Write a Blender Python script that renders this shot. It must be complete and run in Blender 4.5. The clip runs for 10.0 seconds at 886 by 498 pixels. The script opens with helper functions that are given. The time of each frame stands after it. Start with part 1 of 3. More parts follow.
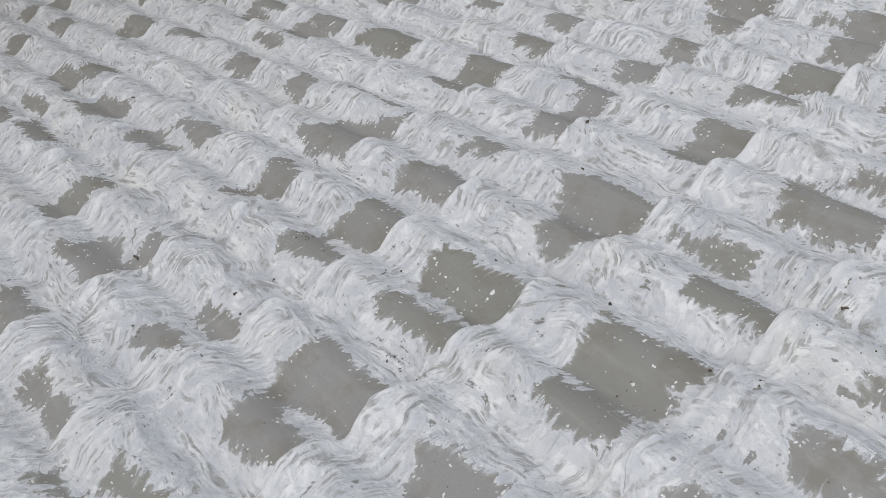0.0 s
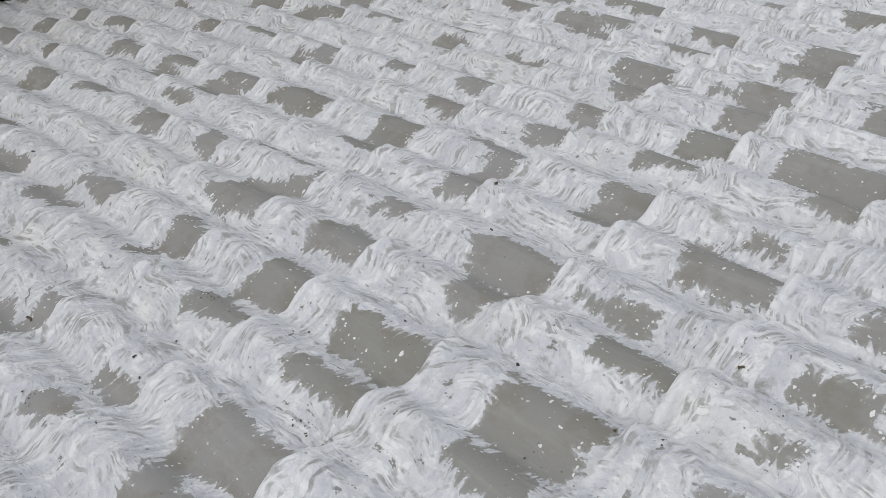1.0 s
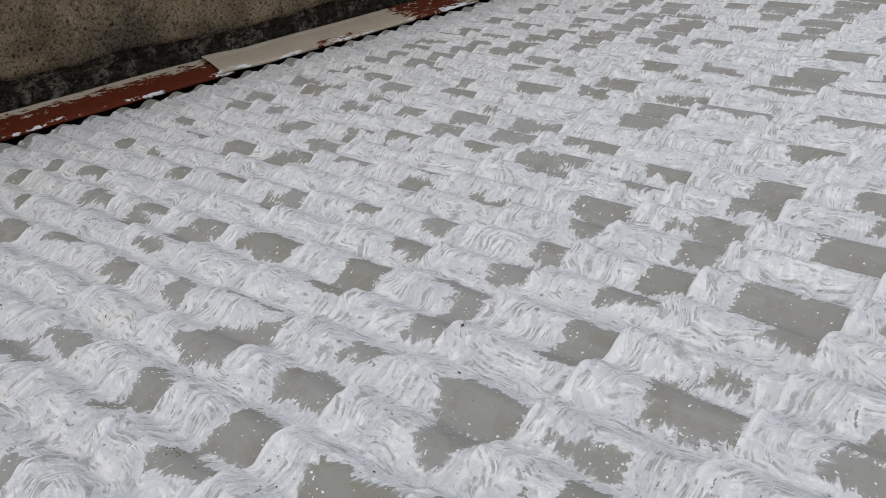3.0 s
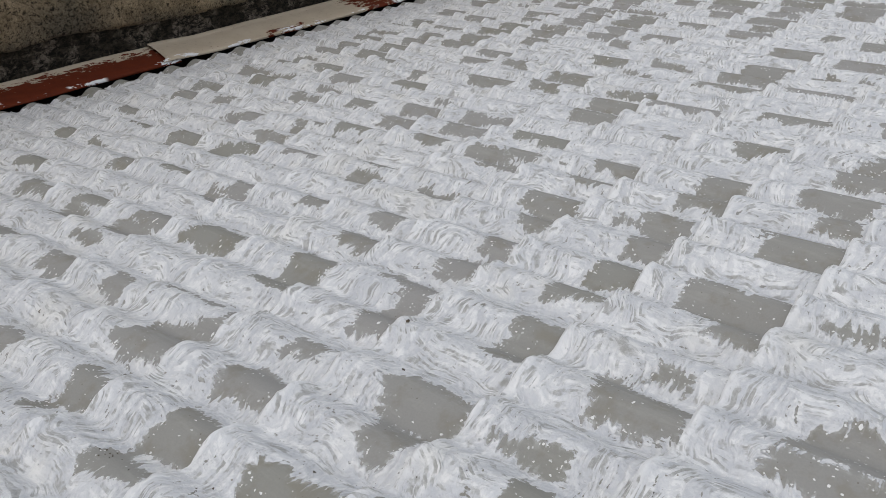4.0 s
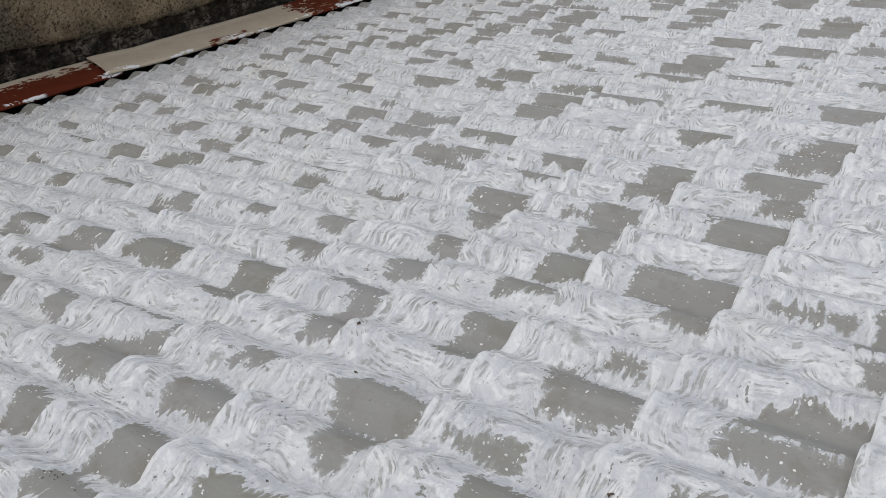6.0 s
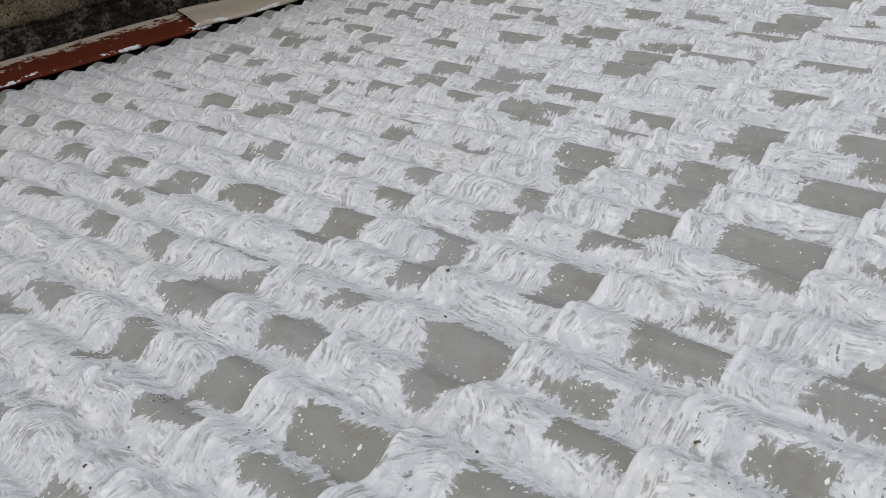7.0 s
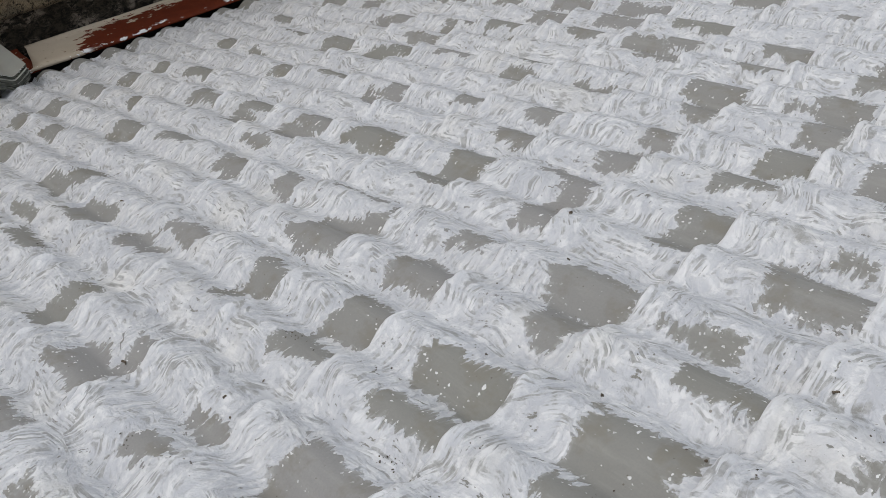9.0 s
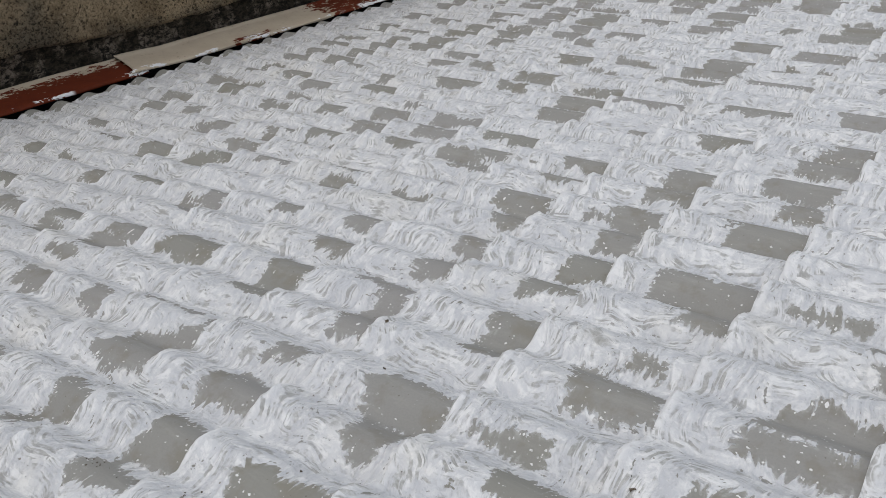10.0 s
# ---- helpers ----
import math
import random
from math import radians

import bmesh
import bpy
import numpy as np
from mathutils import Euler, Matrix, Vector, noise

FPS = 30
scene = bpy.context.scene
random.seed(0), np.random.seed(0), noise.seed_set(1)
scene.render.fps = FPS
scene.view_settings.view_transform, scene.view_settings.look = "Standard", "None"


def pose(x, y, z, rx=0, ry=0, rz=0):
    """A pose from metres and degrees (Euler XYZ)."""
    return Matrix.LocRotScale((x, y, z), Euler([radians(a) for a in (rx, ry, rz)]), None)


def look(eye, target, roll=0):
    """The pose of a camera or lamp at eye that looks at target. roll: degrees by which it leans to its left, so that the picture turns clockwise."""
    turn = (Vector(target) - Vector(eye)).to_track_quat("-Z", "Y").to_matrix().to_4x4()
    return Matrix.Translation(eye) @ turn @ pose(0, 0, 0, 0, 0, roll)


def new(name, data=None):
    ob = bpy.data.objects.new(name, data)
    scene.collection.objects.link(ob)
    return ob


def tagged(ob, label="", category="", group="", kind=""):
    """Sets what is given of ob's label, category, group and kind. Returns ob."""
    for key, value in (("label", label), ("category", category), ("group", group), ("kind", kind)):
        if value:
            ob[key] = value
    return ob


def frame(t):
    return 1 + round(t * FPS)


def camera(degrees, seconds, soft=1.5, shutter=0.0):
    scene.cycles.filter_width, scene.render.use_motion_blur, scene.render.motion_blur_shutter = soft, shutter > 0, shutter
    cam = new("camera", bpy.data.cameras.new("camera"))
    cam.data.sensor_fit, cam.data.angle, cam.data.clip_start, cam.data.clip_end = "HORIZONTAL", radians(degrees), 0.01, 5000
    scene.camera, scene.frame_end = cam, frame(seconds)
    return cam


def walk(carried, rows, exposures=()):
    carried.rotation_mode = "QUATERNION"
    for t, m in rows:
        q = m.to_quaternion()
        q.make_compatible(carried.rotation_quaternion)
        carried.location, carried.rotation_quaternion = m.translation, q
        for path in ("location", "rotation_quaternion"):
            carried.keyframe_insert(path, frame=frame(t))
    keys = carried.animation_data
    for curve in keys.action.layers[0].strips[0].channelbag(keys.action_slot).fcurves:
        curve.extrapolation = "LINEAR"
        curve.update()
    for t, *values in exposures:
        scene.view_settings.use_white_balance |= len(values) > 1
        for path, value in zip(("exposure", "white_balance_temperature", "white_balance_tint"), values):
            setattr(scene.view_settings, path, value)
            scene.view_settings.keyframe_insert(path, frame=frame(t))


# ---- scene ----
cam = camera(55.18, 10.0, 0.65)

ROOF_PITCH = 17.0
EAVE_HEIGHT = 3.2
ROOF = pose(0, 0, EAVE_HEIGHT, 0, -ROOF_PITCH, 0)

PATH = [
    (0.0, (1.1310, -0.5239, 4.4828), (0.1415, 0.3536, 2.9825), 1.967),
    (0.2, (1.1329, -0.5181, 4.4876), (0.1520, 0.4227, 3.0204), 2.672),
    (0.5, (1.1324, -0.5091, 4.4946), (0.1417, 0.4793, 3.0658), 2.353),
    (1.0, (1.1330, -0.5109, 4.4872), (0.2010, 0.5735, 3.0888), 7.702),
    (1.2, (1.1330, -0.5094, 4.4898), (0.2010, 0.6092, 3.1185), 8.839),
    (1.5, (1.1407, -0.5167, 4.4922), (0.1680, 0.6004, 3.1484), 8.339),
    (1.7, (1.1215, -0.5523, 4.4750), (0.0733, 0.4535, 3.1004), 6.146),
    (2.0, (1.1272, -0.5867, 4.4911), (-0.0195, 0.3345, 3.1359), 5.706),
    (2.2, (1.1313, -0.5453, 4.5147), (-0.0112, 0.4712, 3.2258), 4.773),
    (2.5, (1.1365, -0.5091, 4.5196), (0.0377, 0.6833, 3.3488), 5.329),
    (2.7, (1.1348, -0.5070, 4.5339), (0.0664, 0.7203, 3.3710), 6.193),
    (3.8, (1.1463, -0.4668, 4.5100), (0.1793, 0.8339, 3.3382), 6.790),
    (4.0, (1.1352, -0.4668, 4.5198), (0.1824, 0.8460, 3.3499), 8.860),
    (4.2, (1.1624, -0.4417, 4.5559), (0.2691, 0.9383, 3.4168), 7.498),
    (4.5, (1.1625, -0.4164, 4.5243), (0.3617, 1.0825, 3.4698), 9.180),
    (5.0, (1.1648, -0.4047, 4.5085), (0.4240, 1.1312, 3.4635), 9.495),
    (5.5, (1.1592, -0.4258, 4.5059), (0.3370, 1.0184, 3.3931), 7.706),
    (5.7, (1.1557, -0.4356, 4.5029), (0.2966, 0.9716, 3.3707), 7.700),
    (6.8, (1.1470, -0.4881, 4.5081), (0.2276, 0.8101, 3.2958), 7.914),
    (7.0, (1.1451, -0.5088, 4.5027), (0.1795, 0.7284, 3.2629), 6.740),
    (7.5, (1.1330, -0.5259, 4.4843), (0.1109, 0.6041, 3.1888), 5.662),
    (8.0, (1.1345, -0.5219, 4.4806), (0.0931, 0.5297, 3.1354), 3.615),
    (8.5, (1.1256, -0.5382, 4.4735), (0.0460, 0.4365, 3.1007), 2.826),
    (8.7, (1.1329, -0.5283, 4.4917), (0.0652, 0.4396, 3.1050), 1.587),
    (9.0, (1.1273, -0.5197, 4.4992), (0.0436, 0.4712, 3.1414), 0.702),
    (9.2, (1.1376, -0.5109, 4.5247), (0.0247, 0.5575, 3.2518), 0.912),
    (9.5, (1.1247, -0.4731, 4.5133), (0.0748, 0.7592, 3.3390), 1.824),
    (9.7, (1.1523, -0.4650, 4.5509), (0.1465, 0.8388, 3.4157), 2.812),
    (10.0, (1.1517, -0.4946, 4.5360), (0.2433, 0.8591, 3.3774), 8.014),
]
walk(cam, [(t, look(eye, target, roll)) for t, eye, target, roll in PATH])

# ---- world and light ----
SUN_UP, SUN_TURN = 58.0, 200.0
world = bpy.data.worlds.new("world")
scene.world = world
world.use_nodes = True
wn = world.node_tree
sky = wn.nodes.new("ShaderNodeTexSky")
sky.sky_type = "NISHITA"
sky.sun_disc = False
sky.sun_elevation = radians(SUN_UP)
sky.sun_rotation = radians(SUN_TURN)
sky.air_density, sky.dust_density, sky.ozone_density = 1.0, 4.0, 1.0
veil = wn.nodes.new("ShaderNodeMix")
veil.data_type = "RGBA"
veil.inputs[0].default_value = 0.75
veil.inputs[7].default_value = (6.6, 6.9, 7.3, 1)
wn.links.new(sky.outputs[0], veil.inputs[6])
wn.links.new(veil.outputs[2], wn.nodes["Background"].inputs[0])
wn.nodes["Background"].inputs[1].default_value = 0.125
sun_data = bpy.data.lights.new("sun", "SUN")
sun_data.energy, sun_data.angle, sun_data.color = 0.9, radians(28), (1.0, 0.97, 0.92)
sun = new("sun", sun_data)
sun.matrix_world = look((0, 0, 12), (-math.cos(radians(SUN_UP)) * math.sin(radians(SUN_TURN)), -math.cos(radians(SUN_UP)) * math.cos(radians(SUN_TURN)), 12 - math.sin(radians(SUN_UP))))
scene.view_settings.exposure = -0.30


# ---- materials ----
class Nodes:
    """A small writer of node trees."""

    def __init__(self, name):
        self.mat = bpy.data.materials.new(name)
        self.mat.use_nodes = True
        self.tree = self.mat.node_tree
        self.bsdf = self.tree.nodes["Principled BSDF"]

    def put(self, socket, value):
        if isinstance(value, bpy.types.NodeSocket):
            self.tree.links.new(value, socket)
        else:
            socket.default_value = value

    def node(self, kind, **inputs):
        n = self.tree.nodes.new(kind)
        for key, value in inputs.items():
            self.put(n.inputs[int(key[1:])] if key[0] == "i" and key[1:].isdigit() else n.inputs[key], value)
        return n

    def math(self, op, a, b=0.0, c=0.0, clamp=False):
        n = self.node("ShaderNodeMath", i0=a, i1=b, i2=c)
        n.operation, n.use_clamp = op, clamp
        return n.outputs[0]

    def vec(self, op, a, b=(0, 0, 0)):
        n = self.node("ShaderNodeVectorMath", i0=a, i1=b)
        n.operation = op
        return n.outputs[0]

    def ramp(self, value, low, high, to_low=0.0, to_high=1.0):
        n = self.node("ShaderNodeMapRange", i0=value, i1=low, i2=high, i3=to_low, i4=to_high)
        n.interpolation_type = "SMOOTHSTEP"
        return n.outputs[0]

    def mix(self, factor, a, b, how="MIX"):
        n = self.tree.nodes.new("ShaderNodeMix")
        n.data_type, n.blend_type = "RGBA", how
        self.put(n.inputs[0], factor)
        self.put(n.inputs[6], a)
        self.put(n.inputs[7], b)
        return n.outputs[2]

    def noise(self, where, scale, detail=3.0, rough=0.55, warp=0.0):
        n = self.node("ShaderNodeTexNoise", Vector=where, Scale=scale, Detail=detail, Roughness=rough, Distortion=warp)
        return n.outputs[0]

    def attribute(self, name):
        n = self.tree.nodes.new("ShaderNodeAttribute")
        n.attribute_name = name
        return n.outputs["Fac"]

    def place(self):
        """The place in metres along the roof: x up the slope, y along the eaves."""
        n = self.node("ShaderNodeVectorRotate", Vector=self.node("ShaderNodeNewGeometry").outputs["Position"])
        n.rotation_type = "Y_AXIS"
        n.inputs["Angle"].default_value = radians(ROOF_PITCH)
        return n.outputs[0]

    def random(self):
        return self.node("ShaderNodeObjectInfo").outputs["Random"]

    def bump(self, height, strength, distance):
        n = self.node("ShaderNodeBump", Strength=strength, Distance=distance, Height=height)
        self.put(self.bsdf.inputs["Normal"], n.outputs[0])

    def done(self, colour, rough, metal=0.0, gloss=0.5):
        self.put(self.bsdf.inputs["Base Color"], colour)
        self.put(self.bsdf.inputs["Roughness"], rough)
        self.put(self.bsdf.inputs["Metallic"], metal)
        self.put(self.bsdf.inputs["Specular IOR Level"], gloss)
        return self.mat


def grey(v, warm=0.0):
    return (v * (1 + warm), v, v * (1 - warm), 1)


def tile_material():
    """Grey concrete with thick white waterproofing paint brushed over the laps and joints."""
    m = Nodes("painted_concrete")
    p = m.place()
    end, flank = m.attribute("bare_end"), m.attribute("bare_flank")
    lap, seam, nose = m.attribute("lap"), m.attribute("seam"), m.attribute("nose")
    slow = m.node("ShaderNodeTexNoise", Vector=p, Scale=8.0, Detail=1.0).outputs[1]
    quick = m.node("ShaderNodeTexNoise", Vector=p, Scale=24.0, Detail=2.0).outputs[1]
    half = (0.5, 0.5, 0.5)
    bend = m.vec("ADD", m.vec("MULTIPLY", m.vec("SUBTRACT", slow, half), (0.085, 0.085, 0.0)), m.vec("MULTIPLY", m.vec("SUBTRACT", quick, half), (0.012, 0.012, 0.0)))
    flat = m.vec("MULTIPLY", p, (1, 1, 0))
    q = m.vec("ADD", flat, bend)
    blot = m.noise(p, 26.0, 4.0, 0.6)
    wide = m.noise(p, 9.0, 2.0, 0.5)
    fine = m.noise(p, 260.0, 3.0, 0.7)

    def strokes(long, across, lift):
        """Bristle lines and the broader passes of the brush along x (long < across) or along y."""
        lines = m.noise(m.vec("ADD", m.vec("MULTIPLY", q, (long, across, 1)), (0, 0, lift)), 1.0, 2.0, 0.5, 0.15)
        passes = m.noise(m.vec("ADD", m.vec("MULTIPLY", q, (long * 0.45, across * 0.24, 1)), (3, 7, lift)), 1.0, 2.0, 0.5, 0.3)
        blunt = m.noise(m.vec("ADD", m.vec("MULTIPLY", q, (long * 0.8, across * 0.8, 1)), (1, 4, lift)), 1.0, 1.0, 0.4)
        return lines, passes, blunt

    run_lines, run_pass, run_tip = strokes(15.0, 130.0, 0.0)
    cross_lines, cross_pass, cross_tip = strokes(130.0, 15.0, 9.0)
    # along the joints the brush went up the slope, over the laps it went across the waves
    along = m.ramp(m.math("ADD", m.math("SUBTRACT", m.math("MULTIPLY", lap, 0.8), seam), m.math("ADD", m.math("MULTIPLY", m.math("SUBTRACT", wide, 0.5), 0.20), m.math("MULTIPLY", m.math("SUBTRACT", run_lines, 0.5), 0.05))), 0.004, 0.016)
    lines = m.node("ShaderNodeMix", i0=along, i2=cross_lines, i3=run_lines).outputs[0]
    passes = m.node("ShaderNodeMix", i0=along, i2=cross_pass, i3=run_pass).outputs[0]
    # single dabs that swing another way
    cell = m.node("ShaderNodeTexVoronoi", Vector=m.vec("ADD", q, (3.1, 1.7, 0)), Scale=10.0)
    tone = m.node("ShaderNodeSeparateColor", i0=cell.outputs["Color"])
    own = m.vec("SUBTRACT", m.vec("ADD", q, (3.1, 1.7, 0)), cell.outputs["Position"])
    spun = m.node("ShaderNodeVectorRotate", Vector=own, Angle=m.math("MULTIPLY", tone.outputs[0], 6.28))
    spun.rotation_type = "Z_AXIS"
    xyz = m.node("ShaderNodeSeparateXYZ", i0=spun.outputs[0])
    bow = m.math("MULTIPLY", m.math("MULTIPLY", xyz.outputs[0], xyz.outputs[0]), m.math("MULTIPLY", m.math("SUBTRACT", tone.outputs[1], 0.5), 14.0))
    swung = m.node("ShaderNodeCombineXYZ", i0=m.math("MULTIPLY", xyz.outputs[0], 9.0), i1=m.math("MULTIPLY", m.math("ADD", xyz.outputs[1], bow), 130.0), i2=m.math("MULTIPLY", tone.outputs[2], 60.0))
    dab_lines = m.noise(swung.outputs[0], 1.0, 2.0, 0.5)
    inside = m.math("SUBTRACT", m.math("MULTIPLY", tone.outputs[2], 0.9), m.math("ADD", cell.outputs["Distance"], m.math("MULTIPLY", dab_lines, 0.35)))
    dab = m.ramp(inside, 0.0, 0.05)
    lines = m.node("ShaderNodeMix", i0=dab, i2=lines, i3=dab_lines).outputs[0]
    # how far the paint reaches: strokes end in bristle marks, drag thin and break up
    crumble = m.noise(q, 95.0, 5.0, 0.72, 0.3)
    curd = m.noise(q, 46.0, 5.0, 0.66, 0.4)
    # where the bristles show, and where the paint has run together or was stippled
    combed = m.ramp(m.noise(p, 13.0, 3.0, 0.6), 0.40, 0.64, 0.12, 1.0)
    comb = m.math("MULTIPLY", m.ramp(lines, 0.36, 0.64), combed)
    clot = m.ramp(curd, 0.44, 0.58)
    scab = m.ramp(crumble, 0.38, 0.64)
    band = m.ramp(passes, 0.36, 0.62)
    reach_end = m.math("ADD", end, m.math("ADD", m.math("MULTIPLY", m.math("SUBTRACT", run_tip, 0.5), 0.036), m.math("MULTIPLY", m.math("SUBTRACT", blot, 0.5), 0.060)))
    reach_flank = m.math("ADD", flank, m.math("ADD", m.math("MULTIPLY", m.math("SUBTRACT", cross_tip, 0.5), 0.048), m.math("MULTIPLY", m.math("SUBTRACT", blot, 0.5), 0.055)))
    bare = m.math("MINIMUM", reach_end, reach_flank)
    bare = m.math("ADD", bare, m.math("MULTIPLY", m.math("ADD", 0.1875, m.math("SUBTRACT", crumble, 0.5)), 0.016))
    bare = m.math("SUBTRACT", bare, m.ramp(nose, 0.004, 0.016, 0.020, 0.0))
    # streaks that the brush missed
    missed = m.math("ADD", m.math("MULTIPLY", lines, 0.8), m.math("ADD", m.math("MULTIPLY", blot, 0.9), m.math("MULTIPLY", crumble, 0.5)))
    missed = m.math("MULTIPLY", m.ramp(missed, 0.845, 0.875, 1.0, 0.0), m.ramp(nose, 0.010, 0.030))
    cover = m.math("MULTIPLY", m.ramp(bare, -0.0012, 0.0012, 1.0, 0.0), m.math("SUBTRACT", 1.0, missed))
    deep = m.ramp(bare, -0.030, -0.002, 1.0, 0.0)
    rim = m.math("MULTIPLY", m.ramp(bare, -0.010, -0.004), m.ramp(bare, -0.003, 0.0, 1.0, 0.0))
    # drops and flicks on the bare concrete
    def spatter(scale, stretch, shift, least, most):
        where = m.vec("ADD", m.vec("MULTIPLY", m.vec("ADD", p, m.vec("MULTIPLY", m.vec("SUBTRACT", m.node("ShaderNodeTexNoise", Vector=p, Scale=160.0, Detail=1.0).outputs[1], half), (0.006, 0.006, 0.0))), stretch), shift)
        spot = m.node("ShaderNodeTexVoronoi", Vector=where, Scale=scale)
        size = m.node("ShaderNodeSeparateColor", i0=spot.outputs["Color"]).outputs[0]
        return m.math("LESS_THAN", spot.outputs["Distance"], m.ramp(size, least, 1.0, 0.0, most))

    drop = m.math("MULTIPLY", spatter(95.0, (1.0, 1.8, 1.0), (0, 0, 0), 0.62, 0.32), m.ramp(blot, 0.46, 0.56))
    drop = m.math("MAXIMUM", drop, spatter(34.0, (1.9, 1.0, 1.0), (5, 3, 0), 0.86, 0.22))
    drop = m.math("MAXIMUM", drop, m.math("MULTIPLY", spatter(150.0, (1.0, 0.7, 1.0), (2, 9, 0), 0.5, 0.36), m.ramp(bare, 0.006, 0.018, 1.0, 0.0)))
    white = m.math("MAXIMUM", cover, drop)
    # concrete
    tint = m.noise(p, 3.0, 3.0)
    base = m.mix(tint, (0.262, 0.256, 0.218, 1), (0.305, 0.302, 0.288, 1))
    base = m.mix(m.random(), base, m.mix(0.6, base, (0.355, 0.345, 0.348, 1)))
    base = m.mix(m.ramp(fine, 0.35, 0.75, 0.0, 0.25), base, grey(0.21))
    streak = m.noise(m.vec("MULTIPLY", p, (6, 38, 20)), 1.0, 4.0, 0.65)
    base = m.mix(m.ramp(streak, 0.48, 0.75, 0.0, 0.35), base, (0.42, 0.41, 0.38, 1))
    base = m.mix(m.ramp(m.noise(p, 14.0, 4.0, 0.65), 0.48, 0.68, 0.0, 0.5), base, (0.225, 0.205, 0.160, 1))
    base = m.mix(m.math("MULTIPLY", m.ramp(bare, 0.0, 0.012, 1.0, 0.0), m.ramp(crumble, 0.42, 0.60, 0.0, 0.55)), base, (0.52, 0.52, 0.51, 1))
    pit = m.node("ShaderNodeTexVoronoi", Vector=p, Scale=95.0)
    pitted = m.math("LESS_THAN", pit.outputs["Distance"], m.ramp(m.node("ShaderNodeSeparateColor", i0=pit.outputs["Color"]).outputs[1], 0.8, 1.0, 0.0, 0.16))
    base = m.mix(m.math("MULTIPLY", pitted, 0.65), base, (0.12, 0.095, 0.07, 1))
    # paint: thin and grey between the bristle lines, white where it lies thick
    body = m.math("ADD", m.math("ADD", m.math("MULTIPLY", comb, 0.24), m.math("MULTIPLY", band, 0.36)), m.math("ADD", m.math("MULTIPLY", clot, 0.26), m.math("MULTIPLY", scab, 0.23)))
    pale = m.mix(m.ramp(body, 0.10, 0.52), (0.590, 0.603, 0.636, 1), (0.690, 0.698, 0.718, 1))
    pale = m.mix(m.ramp(body, 0.46, 0.86), pale, (0.845, 0.847, 0.852, 1))
    pale = m.mix(m.math("MULTIPLY", m.ramp(body, 0.08, 0.24, 1.0, 0.0), m.ramp(wide, 0.46, 0.62, 0.0, 0.5)), pale, m.mix(0.6, base, (0.50, 0.51, 0.53, 1)))
    pale = m.mix(m.ramp(m.noise(p, 5.0, 3.0), 0.54, 0.72, 0.0, 0.35), pale, (0.80, 0.775, 0.715, 1))
    pale = m.mix(m.math("MULTIPLY", rim, 0.5), pale, (0.80, 0.803, 0.81, 1))
    # thick paint at the noses, its colour also brightened for the light it catches
    pale = m.mix(m.ramp(nose, 0.006, 0.022, 0.7, 0.0), pale, (0.85, 0.853, 0.86, 1))
    thin = m.math("MULTIPLY", m.math("MULTIPLY", deep, m.ramp(blot, 0.46, 0.60)), m.ramp(lines, 0.44, 0.52, 0.75, 0.0))
    pale = m.mix(thin, pale, base)
    # grit caught in the paint
    grit = m.node("ShaderNodeTexVoronoi", Vector=p, Scale=80.0)
    caught = m.math("LESS_THAN", grit.outputs["Distance"], m.ramp(m.node("ShaderNodeSeparateColor", i0=grit.outputs["Color"]).outputs[2], 0.86, 1.0, 0.0, 0.20))
    pale = m.mix(m.math("MULTIPLY", caught, m.ramp(wide, 0.48, 0.60, 0.0, 0.8)), pale, (0.20, 0.17, 0.135, 1))
    colour = m.mix(white, base, m.mix(m.math("MULTIPLY", drop, m.math("SUBTRACT", 1.0, cover)), pale, (0.80, 0.80, 0.79, 1)))
    # relief in metres
    relief = m.math("ADD", m.math("MULTIPLY", comb, 0.0008), m.math("MULTIPLY", band, 0.0016))
    relief = m.math("ADD", relief, m.math("ADD", m.math("MULTIPLY", clot, 0.0008), m.math("MULTIPLY", scab, 0.0004)))
    relief = m.math("ADD", relief, m.math("ADD", m.math("MULTIPLY", blot, 0.0050), m.math("MULTIPLY", dab, 0.0010)))
    height = m.math("ADD", m.math("MULTIPLY", m.ramp(bare, -0.006, 0.0, 1.0, 0.0), m.math("SUBTRACT", relief, 0.0022)), m.math("MULTIPLY", white, 0.0003))
    height = m.math("ADD", height, m.math("MULTIPLY", fine, 0.0003))
    m.bump(height, 1.0, 1.0)
    rough = m.node("ShaderNodeMix", i0=white, i2=0.78, i3=0.42).outputs[0]
    return m.done(colour, rough, 0.0, 0.45)


def plain_concrete():
    m = Nodes("new_concrete")
    p = m.place()
    base = m.mix(m.noise(p, 9.0, 4.0), (0.300, 0.302, 0.268, 1), (0.400, 0.400, 0.362, 1))
    base = m.mix(m.ramp(m.noise(p, 120.0, 3.0, 0.7), 0.5, 0.8, 0.0, 0.4), base, grey(0.210))
    base = m.mix(m.ramp(m.noise(m.vec("MULTIPLY", p, (2, 16, 8)), 1.0, 4.0, 0.7), 0.5, 0.7, 0.0, 0.5), base, (0.322, 0.280, 0.231, 1))
    m.bump(m.noise(p, 160.0, 3.0, 0.7), 0.3, 0.002)
    return m.done(base, 0.8)


